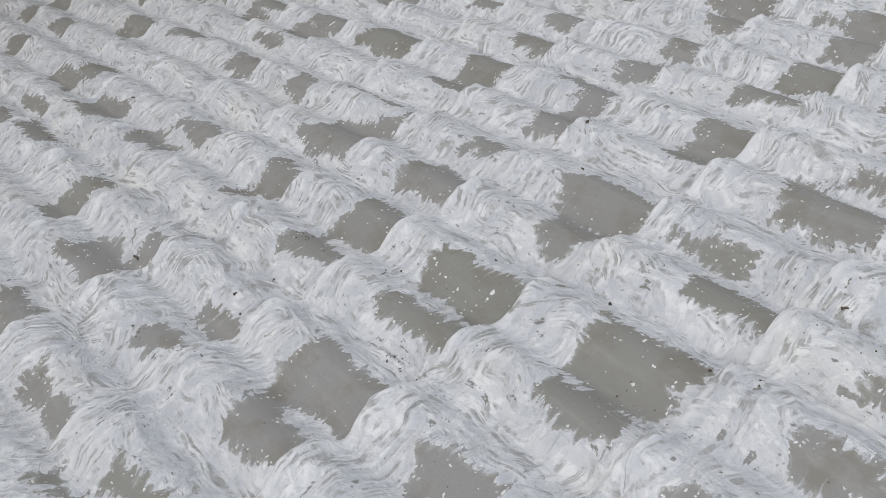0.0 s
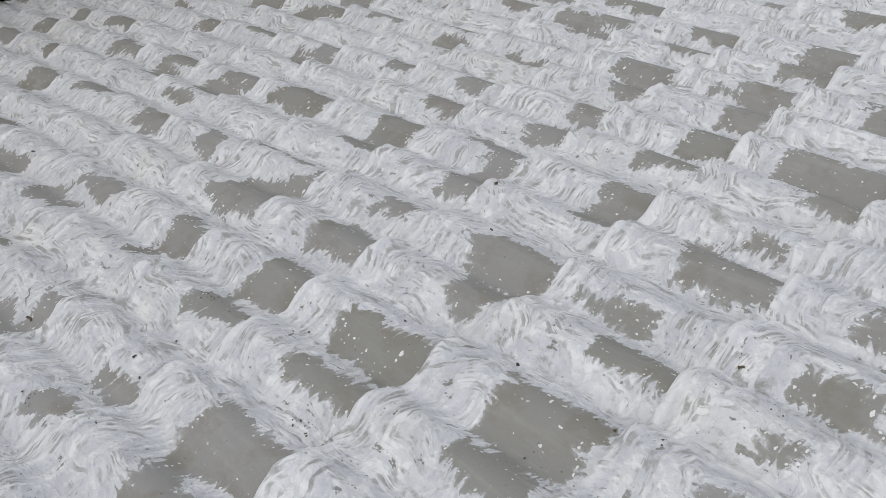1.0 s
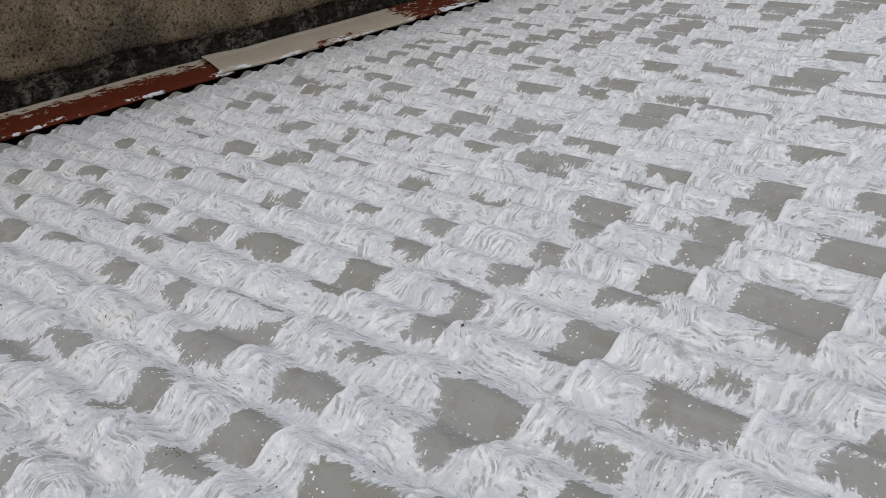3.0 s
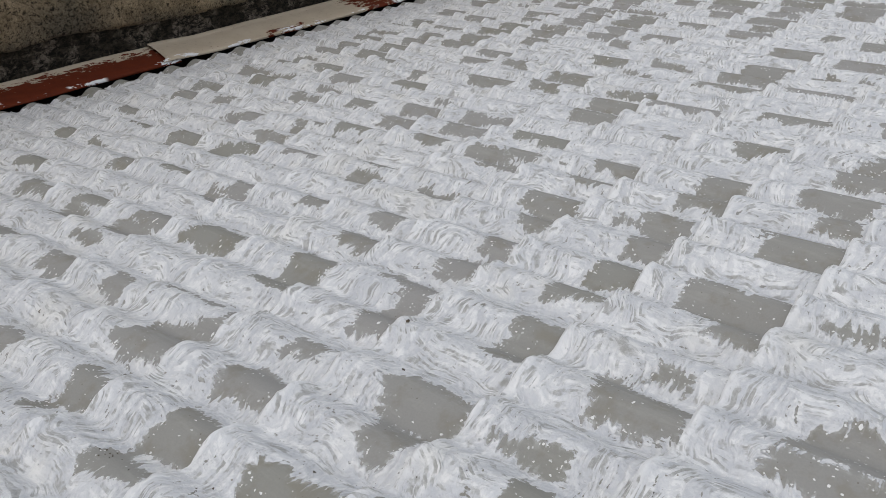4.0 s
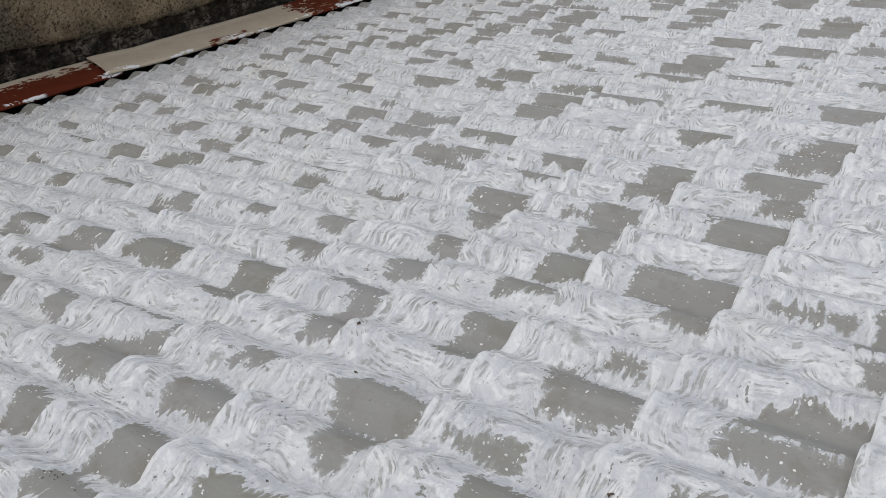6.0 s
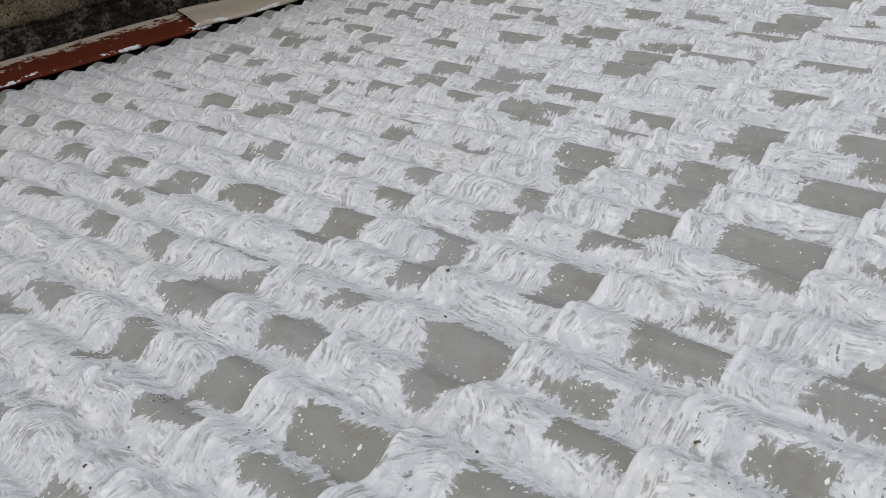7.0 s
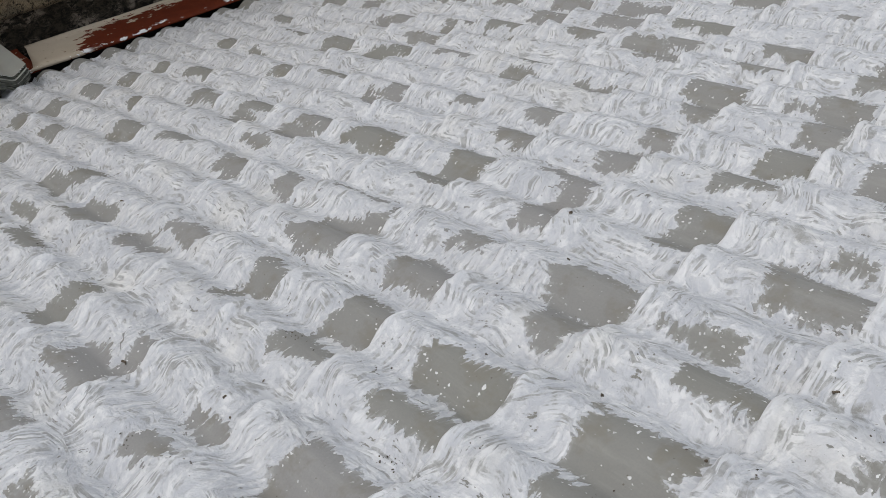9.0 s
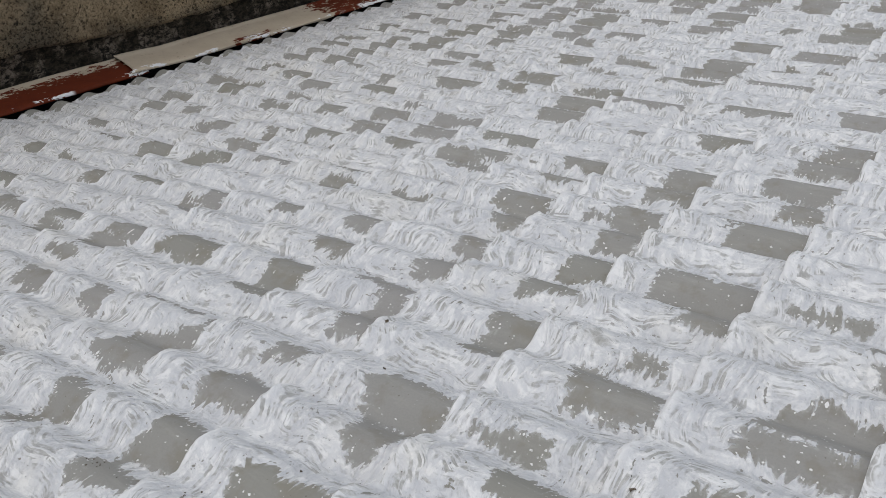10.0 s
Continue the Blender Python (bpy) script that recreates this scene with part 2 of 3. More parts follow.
def roughcast():
    """Old brown roughcast coat, stained along its foot and darker in one upright stripe."""
    m = Nodes("roughcast")
    p = m.place()
    foot = m.attribute("foot")
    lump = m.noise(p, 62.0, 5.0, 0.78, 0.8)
    crumb = m.noise(p, 190.0, 3.0, 0.7)
    patch = m.noise(p, 5.0, 5.0, 0.65)
    base = m.mix(m.ramp(patch, 0.3, 0.7), (0.225, 0.163, 0.096, 1), (0.545, 0.415, 0.262, 1))
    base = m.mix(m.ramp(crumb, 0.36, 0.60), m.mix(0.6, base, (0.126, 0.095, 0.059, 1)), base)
    # shade in the pits between lumps is put into the colour, near black
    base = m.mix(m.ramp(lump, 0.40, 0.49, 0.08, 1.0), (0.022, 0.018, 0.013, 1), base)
    base = m.mix(m.ramp(lump, 0.58, 0.66, 0.0, 0.5), base, (0.812, 0.658, 0.462, 1))
    y = m.node("ShaderNodeSeparateXYZ", i0=p).outputs[1]
    wander = m.math("MULTIPLY", m.math("SUBTRACT", m.noise(p, 6.0, 5.0, 0.7), 0.5), 0.30)
    # darker stripe down the wall near y 1.6, widening at its foot
    stripe = m.ramp(m.math("ADD", m.math("ABSOLUTE", m.math("SUBTRACT", y, 1.60)), wander), 0.0, 0.13, 0.75, 0.0)
    foot_patch = m.ramp(m.math("ADD", m.math("ADD", m.math("MULTIPLY", m.math("ABSOLUTE", m.math("SUBTRACT", y, 1.55)), 0.5), foot), wander), 0.04, 0.34, 0.85, 0.0)
    darkened = m.ramp(m.math("ADD", foot, wander), -0.05, 0.15, 0.95, 0.0)
    darkened = m.math("MAXIMUM", darkened, m.math("MAXIMUM", stripe, foot_patch))
    base = m.mix(darkened, base, m.mix(m.ramp(lump, 0.40, 0.55), (0.014, 0.014, 0.011, 1), (0.154, 0.133, 0.098, 1)))
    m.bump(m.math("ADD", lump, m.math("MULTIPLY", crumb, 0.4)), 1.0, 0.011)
    return m.done(base, 0.95, 0.0, 0.2)


def mossy():
    """Wet black mortar with paler crumbling lumps."""
    m = Nodes("mossy_mortar")
    p = m.place()
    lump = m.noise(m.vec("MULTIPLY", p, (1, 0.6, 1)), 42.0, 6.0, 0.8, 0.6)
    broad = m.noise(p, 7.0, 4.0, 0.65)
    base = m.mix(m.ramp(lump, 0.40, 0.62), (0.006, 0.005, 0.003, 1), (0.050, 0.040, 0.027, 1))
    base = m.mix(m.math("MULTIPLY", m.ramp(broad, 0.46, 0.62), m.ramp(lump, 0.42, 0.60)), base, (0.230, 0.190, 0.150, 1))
    m.bump(lump, 1.0, 0.010)
    return m.done(base, 0.9, 0.0, 0.25)


def flashing_material():
    """Sheet steel with red oxide primer showing where the beige paint has peeled off."""
    m = Nodes("peeling_steel")
    p = m.place()
    worn, rim = m.attribute("worn"), m.attribute("rim")
    rag = m.noise(m.vec("MULTIPLY", p, (34, 12, 30)), 1.0, 6.0, 0.68)
    fray = m.noise(p, 34.0, 4.0, 0.65)
    peel = m.ramp(m.math("ADD", worn, m.math("ADD", m.math("MULTIPLY", m.math("SUBTRACT", rag, 0.5), 2.6), m.math("MULTIPLY", m.math("SUBTRACT", fray, 0.5), 1.0))), 0.48, 0.52)
    rust = m.mix(m.noise(p, 16.0, 4.0, 0.65), (0.075, 0.014, 0.006, 1), (0.175, 0.034, 0.012, 1))
    rust = m.mix(m.ramp(m.noise(p, 60.0, 3.0), 0.5, 0.75, 0.0, 0.5), rust, (0.070, 0.020, 0.013, 1))
    cream = m.mix(m.noise(p, 7.0, 4.0, 0.6), (0.462, 0.378, 0.280, 1), (0.644, 0.560, 0.441, 1))
    cream = m.mix(m.ramp(fray, 0.58, 0.72, 0.0, 0.5), cream, (0.280, 0.210, 0.140, 1))
    colour = m.mix(peel, cream, rust)
    splash = m.ramp(m.math("ADD", rim, m.math("ADD", m.math("MULTIPLY", m.math("SUBTRACT", m.noise(m.vec("MULTIPLY", p, (20, 5, 20)), 1.0, 4.0, 0.6), 0.5), 1.9), m.math("MULTIPLY", m.math("SUBTRACT", fray, 0.5), 0.9))), 0.56, 0.61)
    splash = m.math("MULTIPLY", splash, m.ramp(m.noise(m.vec("MULTIPLY", p, (0, 3.2, 0)), 1.0, 1.0), 0.43, 0.48))
    colour = m.mix(splash, colour, (0.850, 0.850, 0.850, 1))
    m.bump(m.math("SUBTRACT", m.math("ADD", splash, m.math("MULTIPLY", fray, 0.4)), peel), 0.5, 0.002)
    return m.done(colour, m.node("ShaderNodeMix", i0=peel, i2=0.6, i3=0.75).outputs[0], 0.0, 0.15)


def simple(name, low, high, scale, rough=0.85, bump=0.0):
    m = Nodes(name)
    p = m.place()
    n = m.noise(p, scale, 5.0, 0.65)
    if bump:
        m.bump(n, 0.6, bump)
    return m.done(m.mix(m.ramp(n, 0.3, 0.7), (*low, 1), (*high, 1)), rough)


PAINTED = tile_material()
CONCRETE = plain_concrete()
ROUGHCAST = roughcast()
FLASHING = flashing_material()
MOSS = mossy()
# much darker than the tile faces, for the edges of the spare tiles
EDGE = simple("dark_edge", (0.022, 0.024, 0.018), (0.105, 0.106, 0.088), 60.0, 0.95, 0.004)
# even near-black metal for the gutter
DARK = simple("dark_metal", (0.008, 0.008, 0.008), (0.02, 0.019, 0.018), 12.0, 0.7)
PLASTER = simple("plaster", (0.42, 0.40, 0.36), (0.52, 0.50, 0.46), 2.0, 0.9, 0.003)
EARTH = simple("earth", (0.10, 0.085, 0.06), (0.17, 0.15, 0.11), 0.8, 0.95, 0.01)
LEAF_LITTER = simple("dry_litter", (0.049, 0.039, 0.031), (0.154, 0.119, 0.084), 40.0, 0.9)


# ---- makers ----
def mesh_from(name, verts, faces, material, attributes=None, smooth=True):
    me = bpy.data.meshes.new(name)
    me.from_pydata([tuple(v) for v in verts], [], faces)
    me.materials.append(material)
    for key, values in (attributes or {}).items():
        me.attributes.new(key, "FLOAT", "POINT").data.foreach_set("value", np.asarray(values, np.float32))
    if smooth:
        me.shade_smooth()
        me.set_sharp_from_angle(angle=radians(50))
    me.update()
    return me


def part(name, me, parent, label="", at=None):
    ob = new(name, me)
    ob.parent = parent
    if at is not None:
        ob.matrix_local = at
    return tagged(ob, label)


def root(name, at):
    ob = new(name)
    ob.empty_display_size = 0.2
    ob.matrix_world = at
    return ob


def box_mesh(name, size, material, at=(0, 0, 0), bevel=0.0):
    bm = bmesh.new()
    bmesh.ops.create_cube(bm, size=1.0, matrix=Matrix.Translation(at) @ Matrix.Diagonal((*size, 1)))
    if bevel:
        bmesh.ops.bevel(bm, geom=bm.edges[:], offset=bevel, segments=2, affect="EDGES")
    me = bpy.data.meshes.new(name)
    bm.to_mesh(me)
    bm.free()
    me.materials.append(material)
    return me


# ---- the roof tiles ----
PITCH = 0.15       # from wave to wave
GAUGE = 0.3225     # from course to course
WAVE = 0.035       # height of a wave
STEP = 0.025       # rise from a tile to the one lapped over it
THICK = 0.018
OVERLAP = 0.085


def profile(y):
    """Height of the waves at y metres along the eaves; crests at whole pitches."""
    c = 0.5 + 0.5 * np.cos(2 * np.pi * np.asarray(y) / PITCH)
    return WAVE * np.sqrt(0.012 + 0.988 * c ** 1.3)


def smooth_noise(x, y, seed):
    return noise.noise(Vector((x, y, seed * 7.3)))



FIRST, LAST = -8, 8          # courses from the eaves up
COLUMNS = (-5, 40)           # tiles along the eaves
SKEW, SQUARE, SHIFT = 0.06, 0.48, -0.02  # the columns run slightly out of square with the eaves


# Bare patches by course: the wave they lie on, and their start and end up the slope as shares of the gauge, and half their width in waves.
BARE = {
    -7: [(16.2, 0.44, 1.00, 0.28)],
    -6: [(7.5, 0.37, 0.78, 0.28), (11.7, 0.35, 0.70, 0.28), (14.1, 0.00, 0.43, 0.53), (27.6, 0.47, 0.75, 0.28)],
    -5: [(7.0, 0.58, 1.00, 0.28), (10.6, 0.35, 0.81, 0.28), (11.3, 0.54, 0.81, 0.28), (13.5, 0.47, 0.92, 0.28), (15.0, 0.24, 0.72, 0.28), (17.2, 0.22, 0.49, 0.28), (19.4, 0.30, 0.81, 0.28), (30.3, 0.18, 1.00, 0.28)],
    -4: [(-0.5, 0.37, 0.83, 0.28), (0.6, -0.06, 0.52, 0.26), (1.2, 0.31, 0.63, 0.33), (3.3, 0.32, 0.75, 0.37), (4.5, 0.39, 0.79, 0.28), (5.1, 0.48, 1.00, 0.28), (7.3, 0.39, 0.83, 0.28), (8.6, 0.35, 0.83, 0.28), (9.0, 0.67, 1.00, 0.28), (10.7, 0.50, 0.73, 0.28), (11.2, 0.72, 0.91, 0.28), (13.0, 0.48, 0.85, 0.28), (15.7, 0.25, 0.52, 0.28)],
    -3: [(-0.7, 0.08, 0.61, 0.25), (0.4, 0.12, 0.60, 0.30), (2.9, 0.53, 0.92, 0.28), (4.5, 0.37, 0.73, 0.28), (5.0, 0.44, 1.00, 0.28), (6.4, 0.43, 0.92, 0.28), (6.9, 0.58, 0.84, 0.28), (9.3, 0.36, 0.79, 0.41), (11.3, 0.18, 0.62, 0.53), (13.5, 0.51, 0.77, 0.28), (15.9, 0.23, 0.89, 0.28), (18.4, 0.07, 0.48, 0.28), (25.5, 0.02, 0.72, 0.28)],
    -2: [(-1.5, 0.51, 0.85, 0.21), (-1.0, 0.55, 0.82, 0.25), (0.3, 0.21, 0.62, 0.30), (0.9, 0.40, 0.83, 0.25), (2.9, 0.47, 0.73, 0.23), (5.1, 0.30, 0.83, 0.53), (7.2, 0.57, 0.90, 0.44), (8.5, 0.46, 0.97, 0.28), (9.3, 0.45, 1.00, 0.28), (11.3, 0.36, 0.79, 0.48), (15.5, 0.22, 0.65, 0.53), (16.8, 0.22, 0.79, 0.28), (18.9, 0.25, 0.78, 0.28), (20.7, 0.02, 0.33, 0.28), (24.0, 0.36, 1.00, 0.28), (27.9, 0.13, 0.95, 0.28)],
    -1: [(-3.0, 0.50, 0.91, 0.22), (-1.8, 0.38, 0.85, 0.30), (-1.2, 0.70, 0.92, 0.18), (0.3, 0.56, 0.73, 0.20), (0.8, 0.61, 0.98, 0.29), (2.2, 0.39, 0.89, 0.44), (3.0, 0.77, 0.90, 0.38), (4.3, 0.45, 0.85, 0.20), (5.0, 0.51, 0.92, 0.44), (6.1, 0.51, 0.97, 0.28), (7.1, 0.49, 0.80, 0.38), (8.4, 0.35, 0.75, 0.26), (10.2, 0.49, 1.00, 0.28), (11.3, 0.50, 0.87, 0.47), (15.6, 0.38, 0.85, 0.28), (15.7, 0.78, 1.00, 0.28), (17.5, 0.02, 0.42, 0.28), (18.4, 0.56, 0.75, 0.28), (21.3, 0.46, 0.87, 0.28)],
    0: [(-3.3, 0.43, 0.97, 0.19), (-2.0, 0.62, 0.84, 0.23), (-1.4, 0.64, 1.05, 0.18), (0.1, 0.51, 0.92, 0.25), (0.9, 0.55, 1.00, 0.33), (2.1, 0.52, 1.04, 0.33), (3.0, 0.58, 0.85, 0.23), (4.1, 0.66, 0.99, 0.32), (5.0, 0.68, 0.90, 0.40), (6.1, 0.62, 0.91, 0.46), (7.1, 0.63, 0.94, 0.49), (8.3, 0.62, 0.94, 0.41), (9.1, 0.43, 0.89, 0.52), (10.2, 0.55, 0.98, 0.28), (11.2, 0.52, 0.99, 0.53), (13.2, 0.67, 0.92, 0.28), (15.4, 0.05, 0.87, 0.53), (17.4, 0.16, 0.87, 0.53), (20.8, 0.31, 1.00, 0.28), (23.0, 0.63, 0.86, 0.28), (25.3, 0.02, 0.38, 0.28), (27.6, 0.16, 0.77, 0.28)],
    1: [(-3.2, 0.41, 0.75, 0.18), (-2.0, 0.54, 0.95, 0.27), (-1.2, 0.42, 1.01, 0.36), (0.0, 0.44, 0.96, 0.20), (0.7, 0.34, 1.05, 0.27), (2.1, 0.61, 0.87, 0.29), (2.8, 0.43, 0.94, 0.34), (4.3, 0.59, 0.92, 0.18), (4.8, 0.66, 0.98, 0.31), (6.1, 0.57, 0.93, 0.25), (7.0, 0.65, 1.01, 0.45), (8.0, 0.58, 0.96, 0.36), (8.8, 0.55, 0.89, 0.23), (10.2, 0.58, 1.04, 0.47), (11.2, 0.62, 0.95, 0.50), (13.3, 0.45, 0.96, 0.53), (15.3, 0.31, 0.95, 0.47), (17.4, 0.17, 0.93, 0.53), (18.4, 0.37, 0.82, 0.28), (19.7, 0.30, 1.02, 0.53), (23.5, 0.31, 0.90, 0.28), (30.7, 0.44, 1.00, 0.28)],
    2: [(-1.3, 0.37, 0.73, 0.21), (0.1, 0.52, 0.90, 0.21), (0.8, 0.44, 0.93, 0.38), (2.1, 0.51, 1.03, 0.20), (4.0, 0.46, 0.96, 0.37), (4.8, 0.61, 0.82, 0.18), (6.2, 0.68, 1.05, 0.41), (6.7, 0.35, 1.05, 0.42), (8.8, 0.49, 1.05, 0.48), (9.9, 0.70, 0.99, 0.31), (11.1, 0.43, 0.98, 0.53), (12.2, 0.51, 1.05, 0.49), (13.2, 0.62, 1.05, 0.50), (15.1, 0.47, 1.03, 0.53), (17.3, 0.51, 0.97, 0.51), (18.5, 0.49, 0.98, 0.28), (19.6, 0.14, 0.94, 0.28), (23.1, 0.33, 1.00, 0.28), (25.9, 0.49, 1.00, 0.28)],
    3: [(0.8, 0.42, 0.74, 0.21), (1.7, 0.43, 0.58, 0.18), (3.7, 0.39, 1.05, 0.30), (4.4, 0.46, 1.05, 0.34), (5.5, 0.82, 1.05, 0.41), (6.5, 0.77, 1.05, 0.44), (7.8, 0.78, 1.05, 0.24), (9.9, 0.90, 1.05, 0.32), (10.8, 0.52, 1.05, 0.51), (12.6, 0.43, 1.05, 0.53), (15.2, 0.45, 1.05, 0.53)],
}


def paint_of(i, k):
    """The bare patches of a tile: wave, start, end, half width in waves."""
    r = random.Random(i * 1009 + k * 31 + 5)
    out = [entry for entry in BARE.get(i, ()) if math.floor((entry[0] + 0.5) / 2) == k]
    if i == FIRST:
        out += [(2 * k + n + 0.05, -0.4, r.uniform(0.10, 0.34), r.uniform(0.28, 0.42)) for n in (0, 1)]
        return out
    if out and r.random() < 0.3:
        a = r.uniform(0.15, 0.45)
        out.append((2 * k + r.choice((-0.2, 0.35, 0.7, 1.25)), a, a + r.uniform(0.3, 0.5), r.uniform(0.08, 0.15)))
    if out or (-2 <= i <= 2 and -1 <= k <= 4):
        return out
    for wave in (-0.05, 0.85):
        if r.random() < (0.92 if i >= 0 else 0.75):
            a = r.uniform(0.35, 0.62) if k < 6 else r.uniform(0.22, 0.48)
            out.append((2 * k + wave + r.uniform(-0.15, 0.15), a, r.uniform(0.86, 1.03), (r.uniform(0.22, 0.48) if k < 6 else r.uniform(0.32, 0.55)) if i >= 0 else r.uniform(0.18, 0.38)))
    return out


def tile_arrays(i, k, across, along):
    """One concrete tile of two waves, laid on the tile below it: verts, faces and the paint's attributes."""
    r = random.Random(i * 7919 + k * 104729)
    y0, y1 = (2 * k - 0.5) * PITCH - 0.0005, (2 * k + 1.5) * PITCH + 0.0005
    ys = np.linspace(y0, y1, across + 1)
    x0, x1 = i * GAUGE + r.uniform(-0.006, 0.006) - (0.048 if i == FIRST else 0), (i + 1) * GAUGE + OVERLAP
    us = np.concatenate([[0, 0.006, 0.014, 0.026], np.linspace(0.05, x1 - x0, along - 1)])
    patches = paint_of(i, k)
    tip = r.uniform(-0.0015, 0.0015)
    verts, bare, flank, lap, seam, nose = [], [], [], [], [], []
    rows = []
    for n, u in enumerate(us):
        row = []
        for y in ys:
            s = (y - y0) / (y1 - y0)
            lift = STEP * (1.0 - u / GAUGE) + tip * s
            z = profile(y) + lift + 0.006
            d, ends, flanks = -0.12, -0.12, -0.12
            side = min(y - y0, y1 - y)
            joint = (side - 0.020 - 0.014 * smooth_noise(x0 * 9 + u * 7, y * 3, 3)) * 1.2
            low, high = 0.10 * smooth_noise((x0 + u) * 13, y * 18, 1), 0.08 * smooth_noise((x0 + u) * 13, y * 18, 2)
            breadth = 0.22 * smooth_noise((x0 + u) * 14, y * 5, 5)
            for v, a, b, half in patches:
                e = min(u - (a + low) * GAUGE, (b + high) * GAUGE - u)
                f = min((half + breadth - abs(y / PITCH - v)) * PITCH, joint)
                if min(e, f) > d:
                    d, ends, flanks = min(e, f), e, f
            swell = 0.0
            if d < 0.004 and u < GAUGE + 0.01:
                coat = min(1.0, max(0.0, 0.004 - d) / 0.010)
                swell = coat * (0.0018 + 0.0036 * smooth_noise((x0 + u) * 26, y * 26, 4) + 0.0034 * smooth_noise((x0 + u) * 70, y * 70, 6))
                swell += coat * 0.0085 * math.exp(-((u / 0.018) ** 2)) * (0.6 + smooth_noise(x0 * 5, y * 34, 8))
            if n == 0:
                z -= 0.005
            row.append(len(verts))
            verts.append((x0 + u, y, z + swell))
            bare.append(max(-0.12, min(0.12, ends)))
            flank.append(max(-0.12, min(0.12, flanks)))
            lap.append(min(u, abs(GAUGE - u)))
            seam.append(side)
            nose.append(u if i > FIRST else 0.3)
        rows.append(row)
    faces = [(rows[n][c], rows[n + 1][c], rows[n + 1][c + 1], rows[n][c + 1]) for n in range(len(us) - 1) for c in range(across)]
    faces = [f[::-1] for f in faces]
    # the lower end, and the two sides, down to the underside
    front = []
    for c, y in enumerate(ys):
        front.append(len(verts))
        verts.append((x0 + 0.004, y, verts[rows[0][c]][2] - STEP))
        bare.append(-0.1 if i > FIRST else 0.03)
        flank.append(bare[-1])
        lap.append(0.0)
        seam.append(0.1)
        nose.append(0.1)
    for c in range(across):
        faces.append((front[c], rows[0][c], rows[0][c + 1], front[c + 1])[::-1])
    for c in (0, across):
        base = []
        for n in range(len(us)):
            base.append(len(verts))
            x, y, z = verts[rows[n][c]]
            verts.append((x, y, z - THICK))
            bare.append(-0.1)
            flank.append(-0.1)
            lap.append(0.1)
            seam.append(0.0)
            nose.append(0.1)
        for n in range(len(us) - 1):
            f = (rows[n][c], base[n], base[n + 1], rows[n + 1][c])
            faces.append(f if c == 0 else f[::-1])
    verts = [(x, y + SKEW * (x - SQUARE) + SHIFT, z) for x, y, z in verts]
    return verts, faces, {"bare_end": bare, "bare_flank": flank, "lap": lap, "seam": seam, "nose": nose}


roof = tagged(root("roof", ROOF), "low-pitched concrete tile roof with white paint brushed over its laps", "roof", kind="structure")

near, rest = [], []
for i in range(FIRST, LAST):
    for k in range(*COLUMNS):
        near.append((math.hypot(i * GAUGE - 0.3, (k * 2 + 0.5) * PITCH - 0.6), i, k))
near.sort()
singles = {(i, k) for _, i, k in near[:300]}
for _, i, k in near:
    if (i, k) not in singles:
        rest.append((i, k))

joined, polys, tags = [], [], {"bare_end": [], "bare_flank": [], "lap": [], "seam": [], "nose": []}
for i, k in rest:
    v, f, t = tile_arrays(i, k, 20, 10)
    polys += [tuple(n + len(joined) for n in face) for face in f]
    joined += v
    for key in tags:
        tags[key] += t[key]
far_tiles = part("roof_tile_field", mesh_from("roof_tile_field", joined, polys, PAINTED, tags), roof, "grey concrete roof tiles with white painted laps")
tagged(far_tiles, kind="stuff")
for i, k in sorted(singles):
    v, f, t = tile_arrays(i, k, 40, 32)
    c = Vector((i * GAUGE, 2 * k * PITCH, 0))
    part("roof_tile", mesh_from("roof_tile", [Vector(p) - c for p in v], f, PAINTED, t), roof, at=Matrix.Translation(c))


def on_roof(x, y, up=0.0):
    """The world place of a point on top of the tiles."""
    i = math.floor(x / GAUGE)
    u = x - i * GAUGE
    return ROOF @ Vector((x, y, float(profile(y - SKEW * (x - SQUARE) - SHIFT)) + STEP * (1.0 - u / GAUGE) + 0.006 + up))


# ---- eaves, gutter and the neighbour's wall ----
EAVE_X = -2.66
WALL_X = -3.03
Y0, Y1 = -2.2, 13.0

gutter = tagged(root("gutter", ROOF), "dark box gutter between the tile ends and the wall", "gutter", kind="structure")
for name, size, at in (("gutter_floor", (0.62, Y1 - Y0, 0.012), (-2.72, (Y0 + Y1) / 2, -0.13)), ("gutter_side", (0.012, Y1 - Y0, 0.10), (-2.41, (Y0 + Y1) / 2, -0.074)), ("gutter_back", (0.012, Y1 - Y0, 0.20), (-3.02, (Y0 + Y1) / 2, -0.02))):
    part(name, box_mesh(name, size, DARK, at), gutter)


